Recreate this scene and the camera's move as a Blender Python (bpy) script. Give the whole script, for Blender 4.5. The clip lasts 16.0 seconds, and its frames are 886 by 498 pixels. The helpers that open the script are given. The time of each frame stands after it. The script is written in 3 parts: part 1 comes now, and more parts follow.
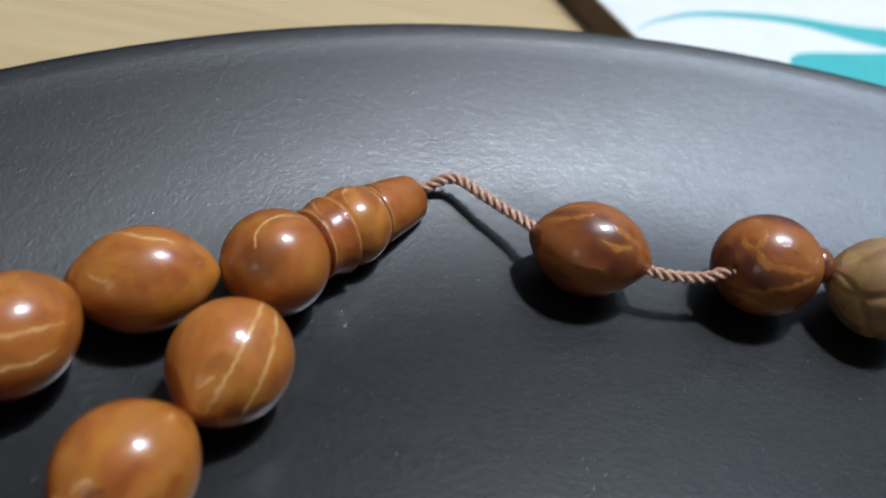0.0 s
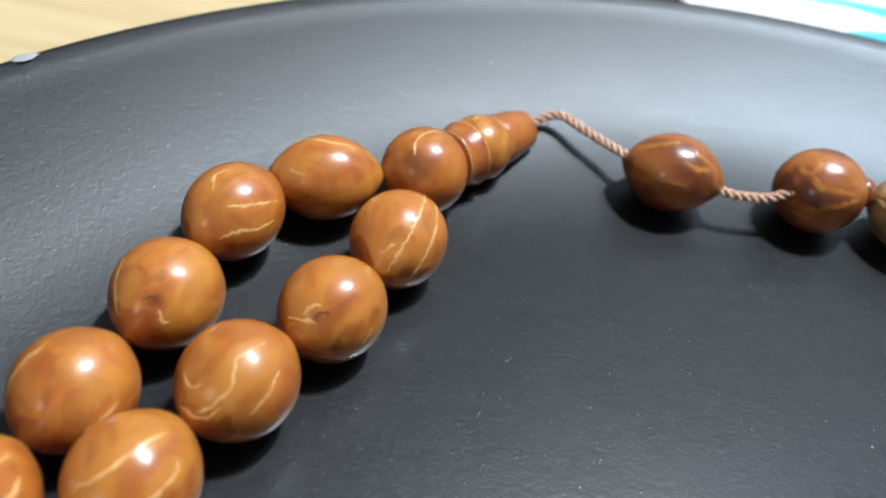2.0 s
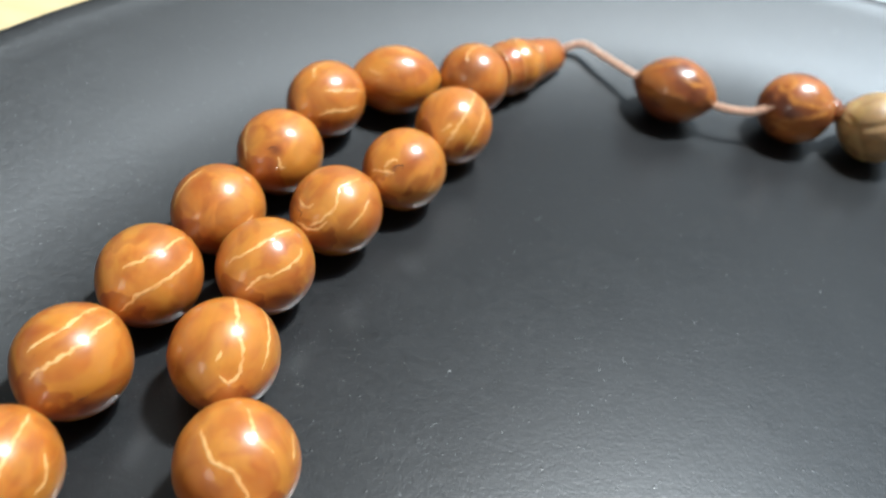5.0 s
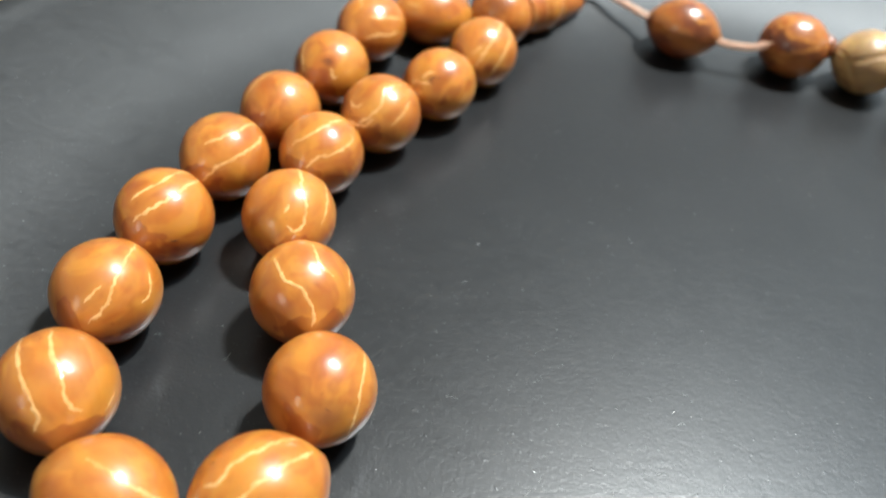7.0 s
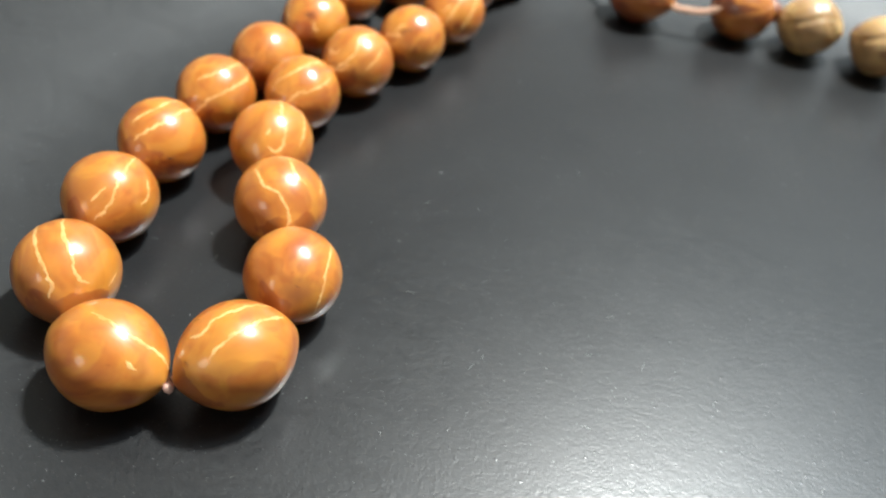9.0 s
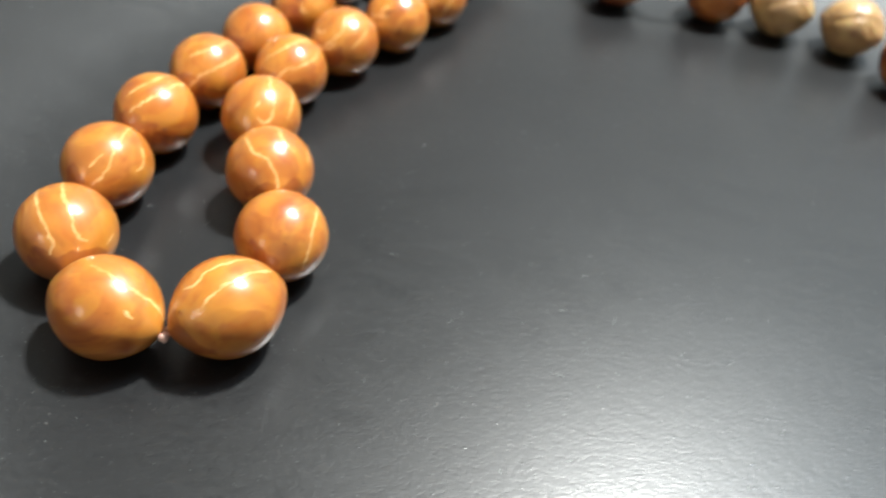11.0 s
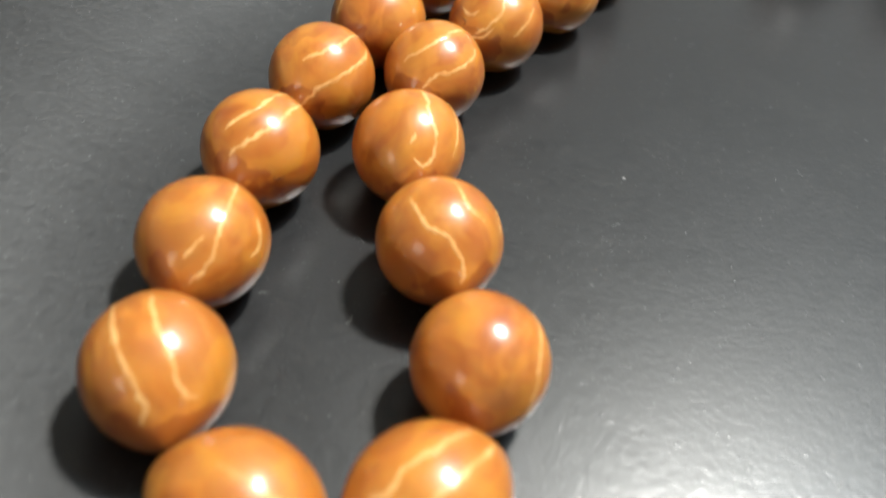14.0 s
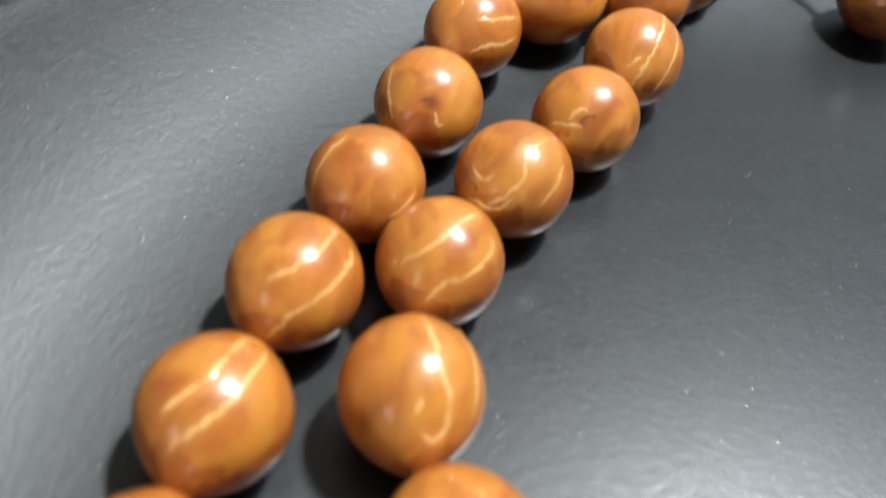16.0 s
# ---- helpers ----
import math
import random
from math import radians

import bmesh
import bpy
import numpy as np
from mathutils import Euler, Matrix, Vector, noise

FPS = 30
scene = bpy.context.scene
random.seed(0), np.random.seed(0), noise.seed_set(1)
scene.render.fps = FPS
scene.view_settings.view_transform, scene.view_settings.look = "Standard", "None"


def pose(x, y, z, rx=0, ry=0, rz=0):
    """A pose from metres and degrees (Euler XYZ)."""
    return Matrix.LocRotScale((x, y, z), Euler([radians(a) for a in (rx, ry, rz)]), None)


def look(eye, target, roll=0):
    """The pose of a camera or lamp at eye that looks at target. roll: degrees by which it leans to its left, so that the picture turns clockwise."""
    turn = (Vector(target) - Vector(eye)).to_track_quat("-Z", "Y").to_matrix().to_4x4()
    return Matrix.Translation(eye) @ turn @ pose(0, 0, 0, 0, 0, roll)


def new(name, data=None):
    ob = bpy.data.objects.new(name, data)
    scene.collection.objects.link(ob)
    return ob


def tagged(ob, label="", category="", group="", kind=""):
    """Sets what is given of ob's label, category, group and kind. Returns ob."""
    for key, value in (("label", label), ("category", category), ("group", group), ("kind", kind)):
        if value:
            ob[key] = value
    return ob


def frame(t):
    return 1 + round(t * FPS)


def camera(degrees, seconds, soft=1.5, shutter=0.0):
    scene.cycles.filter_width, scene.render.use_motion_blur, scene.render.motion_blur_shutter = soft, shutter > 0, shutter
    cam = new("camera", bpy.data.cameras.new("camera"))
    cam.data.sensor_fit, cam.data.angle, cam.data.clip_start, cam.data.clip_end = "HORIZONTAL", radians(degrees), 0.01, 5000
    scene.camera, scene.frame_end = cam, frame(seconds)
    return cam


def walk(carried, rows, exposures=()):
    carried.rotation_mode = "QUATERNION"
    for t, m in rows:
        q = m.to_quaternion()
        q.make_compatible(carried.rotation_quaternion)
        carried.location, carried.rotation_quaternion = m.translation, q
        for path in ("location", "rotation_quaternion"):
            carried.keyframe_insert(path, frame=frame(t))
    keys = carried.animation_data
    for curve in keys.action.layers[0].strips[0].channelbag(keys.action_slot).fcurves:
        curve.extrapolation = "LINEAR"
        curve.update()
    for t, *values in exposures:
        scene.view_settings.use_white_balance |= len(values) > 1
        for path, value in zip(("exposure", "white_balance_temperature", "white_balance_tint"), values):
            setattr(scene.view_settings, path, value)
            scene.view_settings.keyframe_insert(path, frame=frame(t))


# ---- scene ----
# All lengths below are in centimetres; CM turns them into metres.
CM = 0.01
cam = camera(55.25, 16.0, soft=2.0, shutter=0.8)
PATH = [
    (0, (-0.784, 0.591, 6.093), (-0.765, 2.084, 4.763), 10.7),
    (0.5, (-0.948, 0.135, 6.14), (-0.939, 1.618, 4.798), 11.0),
    (1, (-1.304, -0.403, 6.298), (-1.324, 1.077, 4.953), 10.5),
    (1.5, (-1.448, -1.064, 6.462), (-1.478, 0.419, 5.12), 10.7),
    (2, (-1.636, -1.598, 6.56), (-1.672, -0.123, 5.21), 10.9),
    (2.5, (-1.647, -1.856, 6.681), (-1.69, -0.381, 5.33), 10.9),
    (3, (-1.628, -2.265, 6.678), (-1.678, -0.791, 5.328), 10.8),
    (3.5, (-1.763, -2.927, 6.982), (-1.822, -1.453, 5.631), 10.7),
    (4, (-1.651, -3.535, 7.068), (-1.724, -2.063, 5.715), 10.7),
    (4.2, (-1.625, -3.762, 7.084), (-1.699, -2.295, 5.726), 10.8),
    (6.3, (-1.363, -5.743, 7.136), (-1.48, -4.291, 5.765), 10.8),
    (6.5, (-1.322, -6.055, 7.178), (-1.461, -4.595, 5.818), 9.9),
    (7, (-1.187, -6.467, 7.063), (-1.336, -5.01, 5.701), 9.9),
    (7.5, (-0.913, -6.952, 7.085), (-1.081, -5.491, 5.729), 9.4),
    (8, (-0.73, -7.323, 7.023), (-0.897, -5.863, 5.666), 9.5),
    (8.5, (-0.553, -7.624, 7.133), (-0.718, -6.17, 5.77), 9.9),
    (8.7, (-0.442, -7.794, 7.173), (-0.611, -6.335, 5.816), 9.7),
    (10.8, (0.199, -8.535, 7.299), (0.031, -7.062, 5.957), 9.0),
    (11, (0.053, -8.634, 7.226), (-0.111, -7.163, 5.88), 9.2),
    (11.5, (-0.93, -8.555, 6.558), (-1.087, -7.095, 5.201), 9.4),
    (12, (-1.795, -8.059, 6.11), (-1.943, -6.631, 4.718), 9.9),
    (12.5, (-2.089, -7.24, 5.826), (-2.231, -5.853, 4.392), 10.0),
    (13, (-2.203, -6.927, 5.877), (-2.335, -5.558, 4.425), 10.2),
    (13.5, (-2.415, -6.225, 5.907), (-2.543, -4.877, 4.434), 10.3),
    (14, (-2.643, -5.542, 5.806), (-2.771, -4.196, 4.333), 9.6),
    (14.5, (-2.85, -4.756, 5.825), (-2.968, -3.427, 4.334), 9.9),
    (15, (-3.107, -4.243, 5.846), (-3.215, -2.918, 4.352), 9.7),
    (15.5, (-3.243, -3.462, 5.694), (-3.357, -2.158, 4.182), 9.1),
    (16, (-3.389, -2.746, 5.759), (-3.487, -1.432, 4.255), 8.7),
]
EXPOSURE = [(0.0, -0.4, 5700, 10), (1.0, 0.14, 5700, 8), (2.5, 0.47, 5750, 5), (4.0, 0.7, 5800, 4), (6.5, 1.06, 6150, 4), (8.5, 1.24, 6300, 4), (11.0, 1.34, 6400, 5), (12.0, 1.17, 6550, 7), (14.0, 0.98, 6600, 6), (16.0, 0.79, 6150, 4)]
cam.data.dof.use_dof, cam.data.dof.focus_distance, cam.data.dof.aperture_fstop = True, 8.3 * CM, 24.0
walk(cam, [(t, look(Vector(e) * CM, Vector(g) * CM, r)) for t, e, g, r in PATH], EXPOSURE)

# ---- light ----
KEY_AT, KEY_W, KEY_R = (11.5, 16.5, 49.5), 12.0, 2.4
CEIL_AT, CEIL_W, CEIL_R = (72.0, 56.0, 171.0), 12.8, 24.0
BACK_AT, BACK_W, BACK_R = (-75.0, -110.0, 62.0), 2.8, 19.0
TABLE_Z = -1.75


def lamp(name, at, watts, radius, colour):
    data = bpy.data.lights.new(name, "POINT")
    data.energy, data.shadow_soft_size, data.color = watts, radius * CM, colour
    ob = new(name, data)
    ob.location = Vector(at) * CM
    return ob


world = bpy.data.worlds.new("world")
scene.world = world
world.use_nodes = True
world.node_tree.nodes["Background"].inputs[0].default_value = (0.6, 0.65, 0.7, 1)
world.node_tree.nodes["Background"].inputs[1].default_value = 0.02
lamp("key_lamp", KEY_AT, KEY_W, KEY_R, (1.0, 0.98, 0.95))
panel = bpy.data.lights.new("ceiling_panel", "AREA")
panel.shape, panel.size, panel.energy, panel.color = "DISK", 2 * CEIL_R * CM, CEIL_W, (0.75, 0.88, 1.0)
new("ceiling_panel", panel).location = Vector(CEIL_AT) * CM
lamp("back_lamp", BACK_AT, BACK_W, BACK_R, (1.0, 0.93, 0.85))


# ---- materials ----
class Nodes:
    """A small helper to wire node materials."""

    def __init__(self, name):
        self.mat = bpy.data.materials.new(name)
        self.mat.use_nodes = True
        self.tree = self.mat.node_tree
        self.bsdf = self.tree.nodes["Principled BSDF"]

    def node(self, kind, **inputs):
        n = self.tree.nodes.new(kind)
        for k, v in inputs.items():
            self.put(n.inputs[k.replace("_", " ")], v)
        return n

    def put(self, socket, v):
        if isinstance(v, bpy.types.NodeSocket):
            self.tree.links.new(v, socket)
        else:
            socket.default_value = v

    def set(self, **inputs):
        for k, v in inputs.items():
            self.put(self.bsdf.inputs[k.replace("_", " ")], v)
        return self

    def coords(self, stretch=(1, 1, 1), shift=True):
        """Object coordinates in centimetres, moved by a random amount for each object."""
        tc = self.node("ShaderNodeTexCoord")
        m = self.node("ShaderNodeMapping", Vector=tc.outputs["Object"], Scale=[s / CM for s in stretch])
        if not shift:
            return m.outputs[0]
        info = self.node("ShaderNodeObjectInfo")
        mul = self.node("ShaderNodeVectorMath")
        mul.operation = "MULTIPLY"
        self.put(mul.inputs[0], info.outputs["Random"])
        mul.inputs[1].default_value = (37.0, 53.0, 71.0)
        add = self.node("ShaderNodeVectorMath", )
        self.put(add.inputs[0], m.outputs[0])
        self.put(add.inputs[1], mul.outputs[0])
        return add.outputs[0]

    def noise(self, vec, scale, detail=4.0, rough=0.55, distort=0.0):
        return self.node("ShaderNodeTexNoise", Vector=vec, Scale=scale, Detail=detail, Roughness=rough, Distortion=distort).outputs["Fac"]

    def ramp(self, fac, stops):
        n = self.node("ShaderNodeValToRGB", Fac=fac)
        e = n.color_ramp.elements
        while len(e) < len(stops):
            e.new(0.5)
        for el, (p, c) in zip(e, stops):
            el.position, el.color = p, (*c, 1) if len(c) == 3 else c
        return n.outputs["Color"]

    def grey(self, fac, lo, hi, a=0.0, b=1.0):
        n = self.node("ShaderNodeMapRange", Value=fac)
        n.inputs["From Min"].default_value, n.inputs["From Max"].default_value = lo, hi
        n.inputs["To Min"].default_value, n.inputs["To Max"].default_value = a, b
        return n.outputs[0]

    def mix(self, fac, a, b, kind="MIX"):
        n = self.tree.nodes.new("ShaderNodeMix")
        n.data_type, n.blend_type = "RGBA", kind
        for i, v in ((0, fac), (6, a), (7, b)):
            self.put(n.inputs[i], (*v, 1) if isinstance(v, tuple) and len(v) == 3 else v)
        return n.outputs[2]

    def bump(self, height, strength, cm):
        n = self.node("ShaderNodeBump", Height=height, Strength=strength, Distance=cm * CM)
        self.put(self.bsdf.inputs["Normal"], n.outputs[0])
        return n


def wood_bead(name, dark, mid, light, grain=1.0, gloss=0.1, mottle=1.0, bands=0.0):
    """Lacquered bead wood: cloudy patches, faint grain along the bead and a few pores; 'halo' is the pale wood beside a vein, 'spot' a knot."""
    n = Nodes(name)
    v = n.coords((0.7, 1, 1))
    cloud = n.noise(v, 1.7, 3, 0.55, 0.8)
    base = n.ramp(cloud, [(0.3, dark), (0.47, mid), (0.66, light)])
    wash = n.noise(n.coords((1, 1, 1)), 0.7, 2, 0.5, 0.3)
    base = n.mix(n.grey(wash, 0.45, 0.7, 0.0, 0.4), base, dark)
    fib = n.noise(n.coords((0.5, 5, 5)), 1.8 * grain, 4, 0.6, 0.8)
    base = n.mix(n.grey(fib, 0.5, 0.8, 0.0, 0.22 * grain), base, dark)
    pore = n.noise(n.coords((5, 14, 14)), 1.3, 2, 0.5)
    base = n.mix(n.grey(pore, 0.68, 0.78, 0.0, 0.3), base, (dark[0] * 0.5, dark[1] * 0.42, dark[2] * 0.4))
    blot = n.noise(n.coords((0.8, 1, 1)), 1.7, 2, 0.5, 0.5)
    base = n.mix(n.grey(blot, 0.51, 0.56, 0.0, 0.46 * mottle), base, (dark[0] * 0.84, dark[1] * 0.74, dark[2] * 0.75))
    gold = n.noise(n.coords((0.8, 1, 1)), 1.2, 3, 0.55, 1.3)
    base = n.mix(n.grey(gold, 0.52, 0.59, 0.0, 0.42 * mottle), base, (light[0] * 0.95, light[1] * 1.02, light[2] * 0.8))
    if bands:
        wave = n.node("ShaderNodeTexWave", Vector=n.coords((0.35, 1, 1)), Scale=0.75, Distortion=7.0, Detail=2.0, Detail_Scale=0.8)
        wave.bands_direction = "DIAGONAL"
        base = n.mix(n.grey(wave.outputs["Fac"], 0.45, 0.9, 0.0, bands), base, (light[0] * 1.05, light[1] * 1.1, light[2]))
        base = n.mix(n.grey(wave.outputs["Fac"], 0.05, 0.36, bands, 0.0), base, (dark[0] * 0.75, dark[1] * 0.7, dark[2] * 0.65))
    pole = n.node("ShaderNodeAttribute")
    pole.attribute_name = "pole"
    base = n.mix(n.grey(pole.outputs["Fac"], 0.2, 0.65, 0.0, 0.6), base, light)
    cap = n.node("ShaderNodeAttribute")
    cap.attribute_name = "cap"
    base = n.mix(n.grey(cap.outputs["Fac"], 0.35, 0.65, 0.0, 0.6), base, (dark[0] * 0.75, dark[1] * 0.55, dark[2] * 0.7))
    halo = n.node("ShaderNodeAttribute")
    halo.attribute_name = "halo"
    base = n.mix(n.grey(halo.outputs["Fac"], 0.0, 1.0, 0.0, 0.45), base, light)
    spot = n.node("ShaderNodeAttribute")
    spot.attribute_name = "spot"
    base = n.mix(n.grey(spot.outputs["Fac"], 0.0, 1.0, 0.0, 0.7), base, (0.13, 0.032, 0.012))
    n.set(Base_Color=base, Roughness=n.grey(cloud, 0.2, 0.8, gloss + 0.2, gloss + 0.32), Coat_Weight=0.65, Coat_Roughness=gloss + 0.035, IOR=1.45, Subsurface_Weight=0.22, Subsurface_Radius=(1.0, 0.32, 0.08), Subsurface_Scale=0.12 * CM, Specular_IOR_Level=0.5)
    n.bump(n.noise(v, 4.0, 3, 0.5), 0.15, 0.03)
    return n.mat


M_WOOD = wood_bead("amber_wood", (0.3, 0.076, 0.0115), (0.45, 0.146, 0.021), (0.57, 0.234, 0.038))
M_DEEP = wood_bead("deep_amber_wood", (0.24, 0.05, 0.009), (0.37, 0.1, 0.016), (0.5, 0.175, 0.029))
M_FIGURED = wood_bead("figured_brown_wood", (0.1, 0.024, 0.009), (0.24, 0.058, 0.014), (0.43, 0.145, 0.027), 2.6, 0.1, 0.4, 0.55)
M_PALE = wood_bead("pale_carved_wood", (0.23, 0.125, 0.046), (0.38, 0.225, 0.085), (0.51, 0.325, 0.14), 1.0, 0.3)


def vein_wood():
    n = Nodes("vein_wood")
    c = n.noise(n.coords(), 7.0, 3)
    n.set(Base_Color=n.ramp(c, [(0.3, (0.56, 0.24, 0.06)), (0.65, (0.75, 0.43, 0.16))]), Roughness=0.3, Coat_Weight=0.7, Coat_Roughness=0.1)
    return n.mat


M_VEIN = vein_wood()


def flame_wood():
    n = Nodes("flame_figure_wood")
    c = n.noise(n.coords(), 5.0, 3)
    n.set(Base_Color=n.ramp(c, [(0.3, (0.29, 0.09, 0.015)), (0.65, (0.46, 0.178, 0.034))]), Roughness=0.3, Coat_Weight=0.5, Coat_Roughness=0.1)
    return n.mat


M_FLAME = flame_wood()


def crack_wood():
    n = Nodes("dark_crack")
    c = n.noise(n.coords(), 12.0, 2)
    n.set(Base_Color=n.ramp(c, [(0.3, (0.05, 0.016, 0.006)), (0.7, (0.12, 0.04, 0.012))]), Roughness=0.6)
    return n.mat


M_CRACK = crack_wood()


def plate_black():
    """Matt black glaze with a fine leathery crinkle, faint smears and dust."""
    n = Nodes("matt_black_glaze")
    v = n.coords(shift=False)
    lump = n.noise(n.coords((0.8, 1.1, 1), False), 13.0, 3, 0.55, 0.3)
    fine = n.noise(v, 32.0, 2, 0.5)
    wide = n.noise(v, 0.35, 3, 0.5)
    smear = n.noise(n.coords((0.45, 1.0, 1), False), 1.6, 5, 0.65, 1.2)
    base = n.ramp(wide, [(0.35, (0.004, 0.0043, 0.0049)), (0.65, (0.007, 0.0073, 0.008))])
    dust = n.noise(n.coords((1, 1.3, 1), False), 30.0, 1, 0.4)
    base = n.mix(n.grey(dust, 0.72, 0.8, 0.0, 0.35), base, (0.22, 0.22, 0.22))
    rough = n.node("ShaderNodeMath")
    rough.operation = "ADD"
    n.put(rough.inputs[0], n.grey(smear, 0.3, 0.7, 0.37, 0.41))
    n.put(rough.inputs[1], n.grey(lump, 0.33, 0.67, -0.03, 0.03))
    n.set(Base_Color=base, Roughness=rough.outputs[0], IOR=1.46, Coat_Weight=0.2, Coat_Roughness=0.18)
    relief = n.node("ShaderNodeMath")
    relief.operation = "MULTIPLY_ADD"
    n.put(relief.inputs[0], fine)
    relief.inputs[1].default_value = 0.85
    n.put(relief.inputs[2], lump)
    speck = n.node("ShaderNodeTexVoronoi", Vector=n.coords((1.0, 1.25, 1), False), Scale=8.5)
    lone = n.node("ShaderNodeMath")
    lone.operation = "MULTIPLY_ADD"
    n.put(lone.inputs[0], n.grey(speck.outputs["Distance"], 0.02, 0.17, 1.1, 0.0))
    n.put(lone.inputs[1], n.grey(speck.outputs["Color"], 0.5, 0.75, 0.0, 1.0))
    n.put(lone.inputs[2], relief.outputs[0])
    n.put(n.bsdf.inputs["Coat Normal"], n.bump(lone.outputs[0], 0.23, 0.0095).outputs[0])
    return n.mat


def table_wood():
    n = Nodes("pale_table_wood")
    v = n.coords((0.12, 1.2, 1), False)
    g = n.noise(v, 1.2, 5, 0.6, 0.8)
    base = n.ramp(g, [(0.3, (0.53, 0.38, 0.19)), (0.55, (0.61, 0.46, 0.245)), (0.75, (0.65, 0.51, 0.29))])
    f = n.noise(n.coords((0.5, 9, 1), False), 1.5, 3)
    base = n.mix(n.grey(f, 0.5, 0.8, 0.0, 0.25), base, (0.42, 0.29, 0.14))
    n.set(Base_Color=base, Roughness=0.5)
    n.bump(f, 0.15, 0.02)
    return n.mat


def plain(name, colour, rough=0.6, scale=3.0, vary=0.12, bump=0.1):
    n = Nodes(name)
    c = n.noise(n.coords(shift=False), scale, 4)
    n.set(Base_Color=n.ramp(c, [(0.3, tuple(x * (1 - vary) for x in colour)), (0.7, tuple(min(1, x * (1 + vary)) for x in colour))]), Roughness=rough)
    n.bump(c, bump, 0.02)
    return n.mat


def cord_thread(name, dark, pale):
    n = Nodes(name)
    c = n.noise(n.coords((1, 1, 1), False), 40.0, 2)
    n.set(Base_Color=n.ramp(c, [(0.35, dark), (0.6, pale)]), Roughness=0.4, Sheen_Weight=0.3)
    n.bump(c, 0.4, 0.01)
    return n.mat


M_PLATE, M_TABLE = plate_black(), table_wood()
# The darker thread colours the cord's core: shade painted between the strands.
M_CORD, M_CORD_GAP = cord_thread("pale_thread_ply", (0.5, 0.24, 0.14), (0.82, 0.56, 0.4)), cord_thread("cord_gap_shade", (0.13, 0.04, 0.022), (0.3, 0.11, 0.06))
M_CARD, M_TEAL = plain("white_card", (0.87, 0.88, 0.87), 0.4, 1.0, 0.03, 0.03), plain("teal_print", (0.09, 0.5, 0.5), 0.4, 1.5, 0.06, 0.02)
M_WALL, M_CEIL, M_FLOOR = plain("wall_paint", (0.5, 0.5, 0.5), 0.8, 0.05), plain("ceiling_paint", (0.75, 0.75, 0.75), 0.85, 0.05), plain("floor_boards", (0.24, 0.15, 0.08), 0.5, 0.08, 0.3)
# Dark brown for the carton's sides, with their shade put into the colour.
M_SIDE_SHADE = plain("shaded_card_side", (0.1, 0.062, 0.036), 0.7, 2.0, 0.2)
M_EDGE = plain("worn_wood_edge", (0.62, 0.3, 0.09), 0.3, 6.0, 0.35)
M_KNOT = plain("pale_thread", (0.72, 0.45, 0.36), 0.45)
M_LINT, M_GLARE = plain("pale_lint_and_glints", (0.2, 0.2, 0.197), 0.7), plain("painted_glare", (0.34, 0.34, 0.34), 0.5)


# ---- building helpers ----
def part(name, bm, material, parent=None, label="", at=None, smooth=True):
    """Links a bmesh, drawn in centimetres, as one mesh object; at: its place or pose in centimetres."""
    bm.transform(Matrix.Scale(CM, 4))
    me = bpy.data.meshes.new(name)
    bm.to_mesh(me)
    bm.free()
    if smooth:
        me.polygons.foreach_set("use_smooth", [True] * len(me.polygons))
    me.materials.append(material)
    ob = new(name, me)
    if at is not None:
        ob.matrix_world = in_metres(at)
    if parent is not None:
        ob.parent = parent
        ob.matrix_parent_inverse = parent.matrix_basis.inverted()
    if label:
        ob["label"] = label
    return ob


def in_metres(m):
    if not isinstance(m, Matrix):
        return Matrix.Translation(Vector(m) * CM)
    m = m.copy()
    m.translation = m.translation * CM
    return m


def box(bm, lo, hi, bevel=0.0):
    r = bmesh.ops.create_cube(bm, size=1.0)
    for v in r["verts"]:
        v.co = Vector([lo[i] + (v.co[i] + 0.5) * (hi[i] - lo[i]) for i in range(3)])
    if bevel:
        bmesh.ops.bevel(bm, geom=bm.edges[:], offset=bevel, segments=3, profile=0.5, affect="EDGES")
    return bm


def lathe(bm, profile, n=64, along_x=False):
    """Turns a profile of (radius, height) round the z axis, or of (place, radius) round the x axis."""
    rings = []
    for p, q in profile:
        r, h = (q, p) if along_x else (p, q)
        ring = []
        for i in range(n):
            a = 2 * math.pi * i / n
            c, s = r * math.cos(a), r * math.sin(a)
            ring.append(bm.verts.new((h, c, s) if along_x else (c, s, h)))
        rings.append(ring)
    for a, b in zip(rings, rings[1:]):
        for i in range(n):
            bm.faces.new((a[i], a[(i + 1) % n], b[(i + 1) % n], b[i]))
    bm.faces.new(rings[0][::-1])
    bm.faces.new(rings[-1])
    bmesh.ops.recalc_face_normals(bm, faces=bm.faces[:])
    return bm


def spline(points, n):
    ps = [Vector(p) for p in points]
    ps = [2 * ps[0] - ps[1]] + ps + [2 * ps[-1] - ps[-2]]
    out = []
    for i in range(1, len(ps) - 2):
        p0, p1, p2, p3 = ps[i - 1:i + 3]
        out += [0.5 * (2 * p1 + (p2 - p0) * t + (2 * p0 - 5 * p1 + 4 * p2 - p3) * t * t + (3 * p1 - p0 - 3 * p2 + p3) * t ** 3) for t in [k / n for k in range(n)]]
    return out + [ps[-2]]


